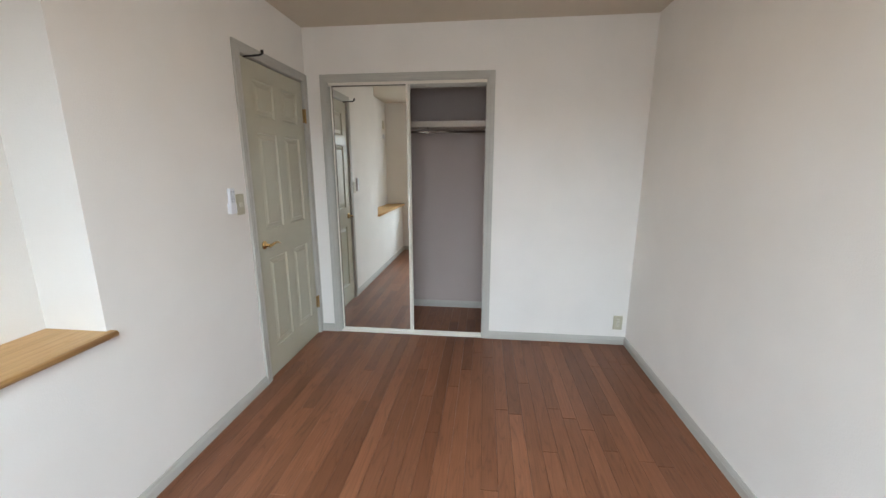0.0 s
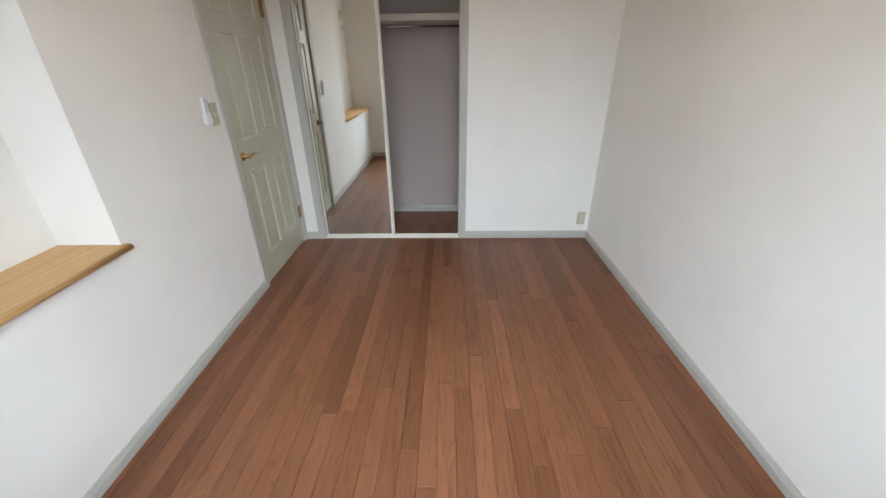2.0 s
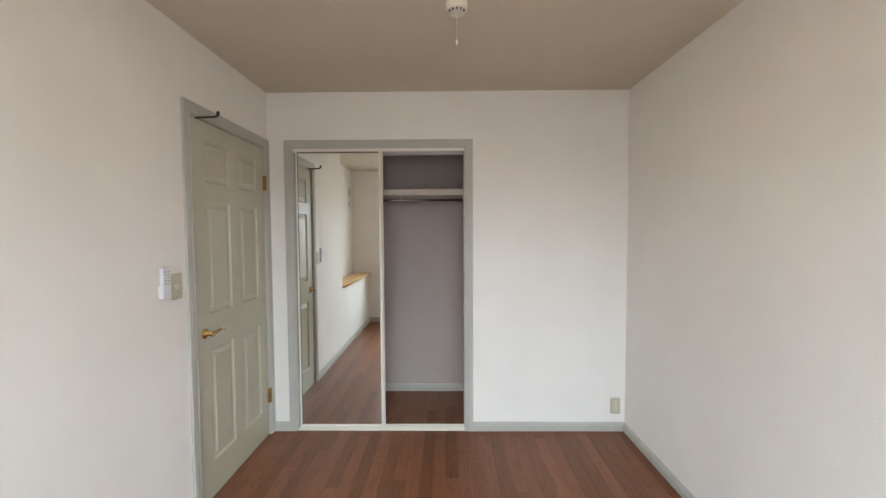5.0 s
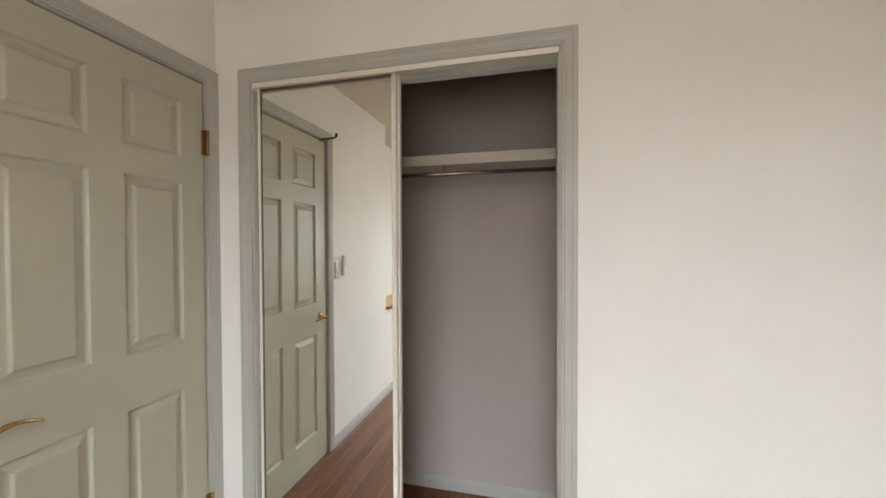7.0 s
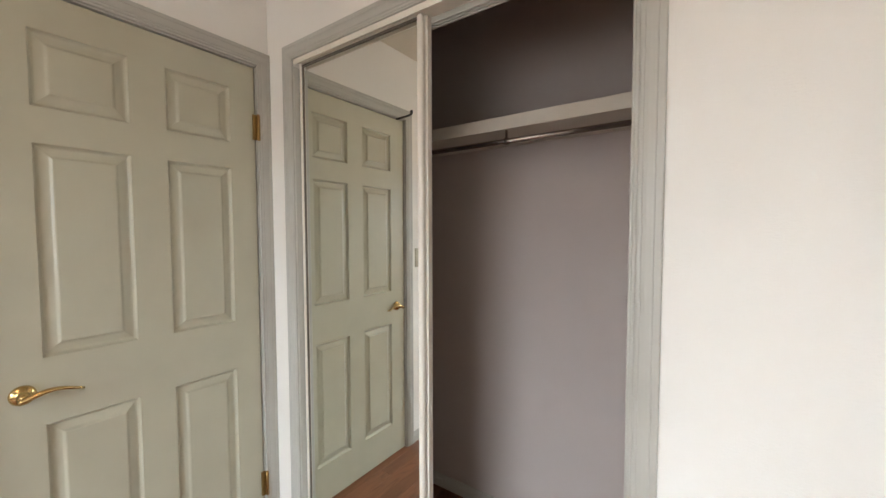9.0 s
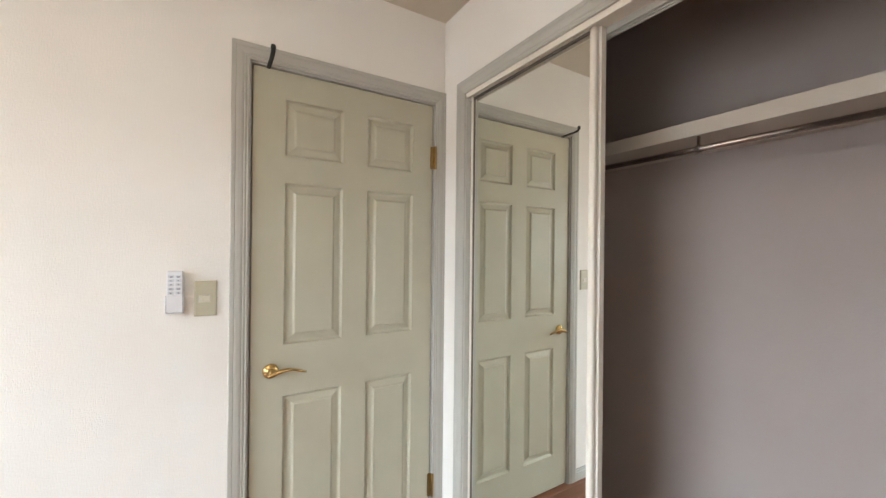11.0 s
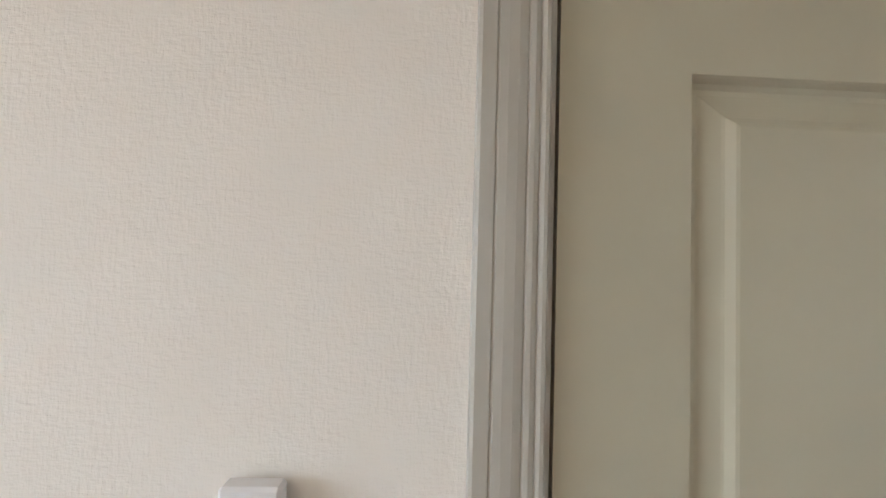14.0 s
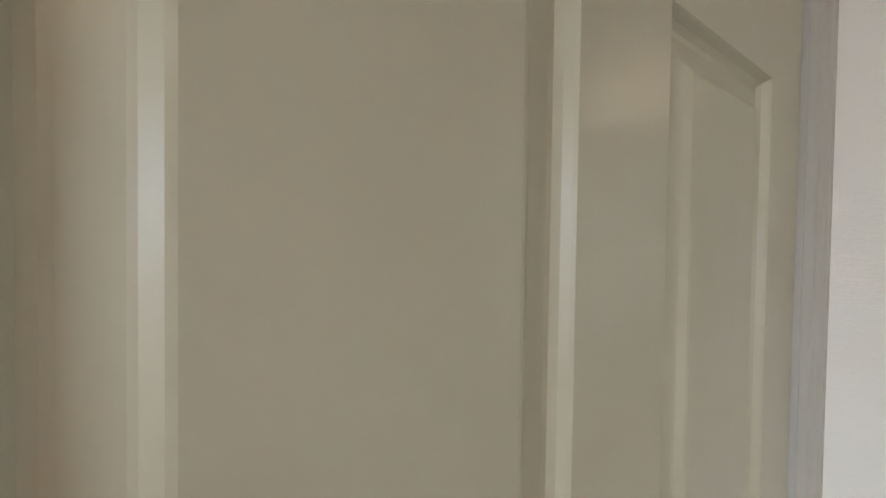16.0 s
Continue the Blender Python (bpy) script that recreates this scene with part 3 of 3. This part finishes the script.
structure("wall_kitchen_back", box(LX, -0.12, 3.30, 3.42, 0.0, HIGH), WALL, "cream papered kitchen wall", "wall")
structure("ceiling_living", box(LX - 0.12, -0.375, BACK - 0.12, 3.42, HIGH, HIGH + 0.1), CEIL, "cream papered living room ceiling, its dimness coloured in as beige", "ceiling")
structure("ceiling_living_edge", box(-0.375, -0.0, 0.81, 3.42, HIGH, HIGH + 0.1), CEIL, "cream papered living room ceiling, its dimness coloured in as beige", "ceiling")
structure("ceiling_living_strip", box(-0.375, -0.12, 0.12, 0.81, HIGH, HIGH + 0.1), CEIL, "cream papered living room ceiling, its dimness coloured in as beige", "ceiling")
living_floor = structure("floor_living", box(LX, -0.12, BACK, 3.30, -0.14, -0.010), GAP, "orange-brown wooden living room floor", "floor")
baseboard(LX, BACK, LX, KY, 1, 0, 0, 1)
baseboard(LX, KY, -1.955, KY, 0, -1, 1, -1)
baseboard(-1.955, KY, -1.955, 1.87, 1, 0, -1, 1)
baseboard(-1.955, 1.87, -0.12, 1.87, 0, -1, 1, 0)
baseboard(-0.12, 0.02, -0.12, 1.87, -1, 0, 0, 1)
hatch = bmesh.new()
for u0, u1, v0, v1 in ((-1.830, -1.815, 0.94, 1.762), (-0.623, -0.608, 0.94, 1.762), (-1.815, -0.623, 1.747, 1.762)):
    box(u0, u1, 1.862, 1.995, v0, v1, 0.001, 1, hatch)
structure("trim_hatch", hatch, TRIM, "grey-green lining of the serving hatch", "window casing")
ct = thing("hatch_counter", (-1.2, 1.87, 0.905), "varnished honey pine counter board in the serving hatch", "counter")
cb = box(-1.8175, -0.6205, 1.8685, 2.02, 0.9055, 0.938)
box(-1.954, -0.48, 1.735, 1.8685, 0.9055, 0.938, 0.004, 2, cb)
part("board", cb, PINE, ct)



def ceiling_lamp(x, y, glow, label):
    """Flat round lamp: a base disc on the ceiling and a frosted dome below it."""
    l = thing("ceiling_lamp", (x, y, HIGH), label, "ceiling lamp", "round ceiling lamps")
    part("base", lathe(((0.0, 0.0), (0.225, 0.0), (0.235, -0.02), (0.245, -0.032), (0.0, -0.033)), (x, y, HIGH - 0.0005), "z", 48), GREYKEY, l, smooth=True)
    part("diffuser", lathe([(0.262 * math.cos(a), -0.034 - 0.072 * math.sin(a)) for a in np.linspace(0, math.pi / 2, 12)], (x, y, HIGH), "z", 48), glow, l, "glowing frosted dome", smooth=True)


ceiling_lamp(-1.40, 0.045, GLOW, "lit round white ceiling lamp with a frosted dome")
ceiling_lamp(1.30, -1.63, WARM_GLOW, "lit round ceiling lamp in the middle of the bedroom")

ac = thing("air_conditioner", (LX + 0.1, -1.13, 2.07), "white wall-mounted air conditioner under the ceiling", "air conditioner")
part("body", box(LX + 0.0005, LX + 0.20, -1.53, -0.73, 2.072, 2.345, 0.012, 3), WHITE, ac)
part("front_panel", box(LX + 0.2005, LX + 0.214, -1.528, -0.732, 2.150, 2.344, 0.005, 2), WHITE, ac)
part("vent_flap", box(LX + 0.2005, LX + 0.211, -1.50, -0.845, 2.105, 2.146, 0.003, 2), WHITE, ac)
part("vent_slot", box(LX + 0.2002, LX + 0.204, -1.50, -0.845, 2.094, 2.103), INK, ac, "dark air slot")
part("label_panel", box(LX + 0.2002, LX + 0.205, -0.835, -0.745, 2.10, 2.145, 0.001, 1), GREYKEY, ac)
part("rail_end", box(LX + 0.03, LX + 0.06, -0.70, -0.58, HIGH - 0.022, HIGH - 0.0005, 0.004, 2), AGED, thing("ceiling_bracket", (LX + 0.045, -0.64, HIGH), "small brass ceiling bracket near the air conditioner", "bracket"))
kp = lambda u, v, d: Vector((-2.64 + u, KY - d, 0.215 + v))
ko = plate("wall_outlet", "beige plastic wall outlet in the living room corner", "outlet", (-2.64, KY, 0.155), kp, 0.070, 0.116)
part("insert", slot(kp, -0.011, 0.011, -0.033, 0.033, 0.0068, 0.0085, 0.0006), BEIGE_LIGHT, ko)

kl = thing("kitchen_light", (-1.25, 3.10, 1.99), "long white kitchen strip light with a pull cord", "strip light")
part("housing", box(-1.62, -0.90, 3.18, 3.2995, 1.86, 1.95, 0.006, 2), WHITE, kl)
part("tube", lathe(((0.0, -1.58), (0.013, -1.58), (0.013, -0.94), (0.0, -0.94)), (0, 3.19, 1.845), "x", 16), WHITE, kl, "white lamp tube", smooth=True)
part("cord", tube([(-1.52, 3.17, 1.86), (-1.52, 3.17, 1.45)], 0.0015, 8), CREAM, kl)
hood = thing("range_hood", (-2.3, 3.1, 1.72), "black range hood on the kitchen wall", "range hood")
part("canopy", box(-2.68, -1.98, 2.75, 3.2995, 1.72, 1.98, 0.02, 2), BLACK, hood)
sink = thing("kitchen_unit", (-1.2, 2.3, 0.0), "kitchen base unit with a steel worktop behind the hatch", "kitchen unit")
part("cabinet", box(-2.0, -0.30, 2.04, 2.60, 0.0005, 0.80, 0.004, 1), WHITE, sink)
part("worktop", box(-2.0, -0.30, 2.03, 2.62, 0.80, 0.85, 0.006, 2), STEEL, sink)
tap = thing("kitchen_tap", (-1.25, 2.1, 0.85), "chrome mixer tap with a long swan spout", "tap")
part("body", lathe(((0.0, 0.0), (0.026, 0.0), (0.024, 0.05), (0.02, 0.10), (0.0, 0.105)), (-1.25, 2.12, 0.85), "z", 20), STEEL, tap, smooth=True)
part("spout", tube([(-1.25, 2.12, 0.94), (-1.19, 2.16, 0.99), (-1.12, 2.22, 1.03), (-1.06, 2.26, 1.04), (-1.05, 2.27, 1.01)], 0.010, 12), STEEL, tap, smooth=True)
part("lever", box(-1.275, -1.225, 2.09, 2.14, 0.955, 0.972, 0.004, 2), STEEL, tap)

# ---- floor boards ----
PITCH = 0.0757


def board_mesh(length):
    bm = bmesh.new()
    w, e = PITCH / 2 - 0.0005, 0.0010
    lo = [bm.verts.new((sx * w, sy * (length / 2 - 0.0004), -0.011)) for sx, sy in ((-1, -1), (1, -1), (1, 1), (-1, 1))]
    md = [bm.verts.new((sx * w, sy * (length / 2 - 0.0004), -e * 0.7)) for sx, sy in ((-1, -1), (1, -1), (1, 1), (-1, 1))]
    up = [bm.verts.new((sx * (w - e), sy * (length / 2 - 0.0004 - e), 0.0)) for sx, sy in ((-1, -1), (1, -1), (1, 1), (-1, 1))]
    for a, b in ((lo, md), (md, up)):
        for i in range(4):
            bm.faces.new((a[i], a[(i + 1) % 4], b[(i + 1) % 4], b[i]))
    bm.faces.new(up)
    return mesh_of("floor_board", bm, FLOOR)


boards = {}
rng = random.Random(4)
x = 1.244 - PITCH * 16.5
while x < WIDE + PITCH / 2:
    y = BACK + 0.001 - rng.random() * 1.6
    while y < 0.688:
        length = rng.choice((0.9, 1.2, 1.5))
        y0, y1 = max(y, BACK + 0.001), min(y + length, 0.688)
        y += length
        if y1 - y0 < 0.02 or x < 0.0 - PITCH:
            continue
        key = round(y1 - y0, 3)
        if key not in boards:
            boards[key] = board_mesh(key)
        b = new("floor_board", boards[key])
        b.parent = bedroom_floor
        b.matrix_basis = Matrix.Translation((x, (y0 + y1) / 2, 0.0))
    x += PITCH



def living_board(width, length):
    bm = box(-width / 2, width / 2, -length / 2, length / 2, -0.009, 0.0)
    return mesh_of("living_board", bm, LIVING_FLOOR)


planks = {}
for i in range(17):
    x0 = LX + 0.001 + i * 0.151
    x1 = min(x0 + 0.1504, -0.121)
    y = BACK + 0.001 - (i * 0.37) % 0.9
    while y < 3.299:
        y0, y1 = max(y, BACK + 0.001), min(y + 0.9, 3.299) - 0.0006
        y += 0.9
        key = (round(x1 - x0, 4), round(y1 - y0, 4))
        if key[1] < 0.02:
            continue
        if key not in planks:
            planks[key] = living_board(*key)
        b = new("floor_board", planks[key])
        b.parent = living_floor
        b.matrix_basis = Matrix.Translation(((x0 + x1) / 2, (y0 + y1) / 2, 0.0))
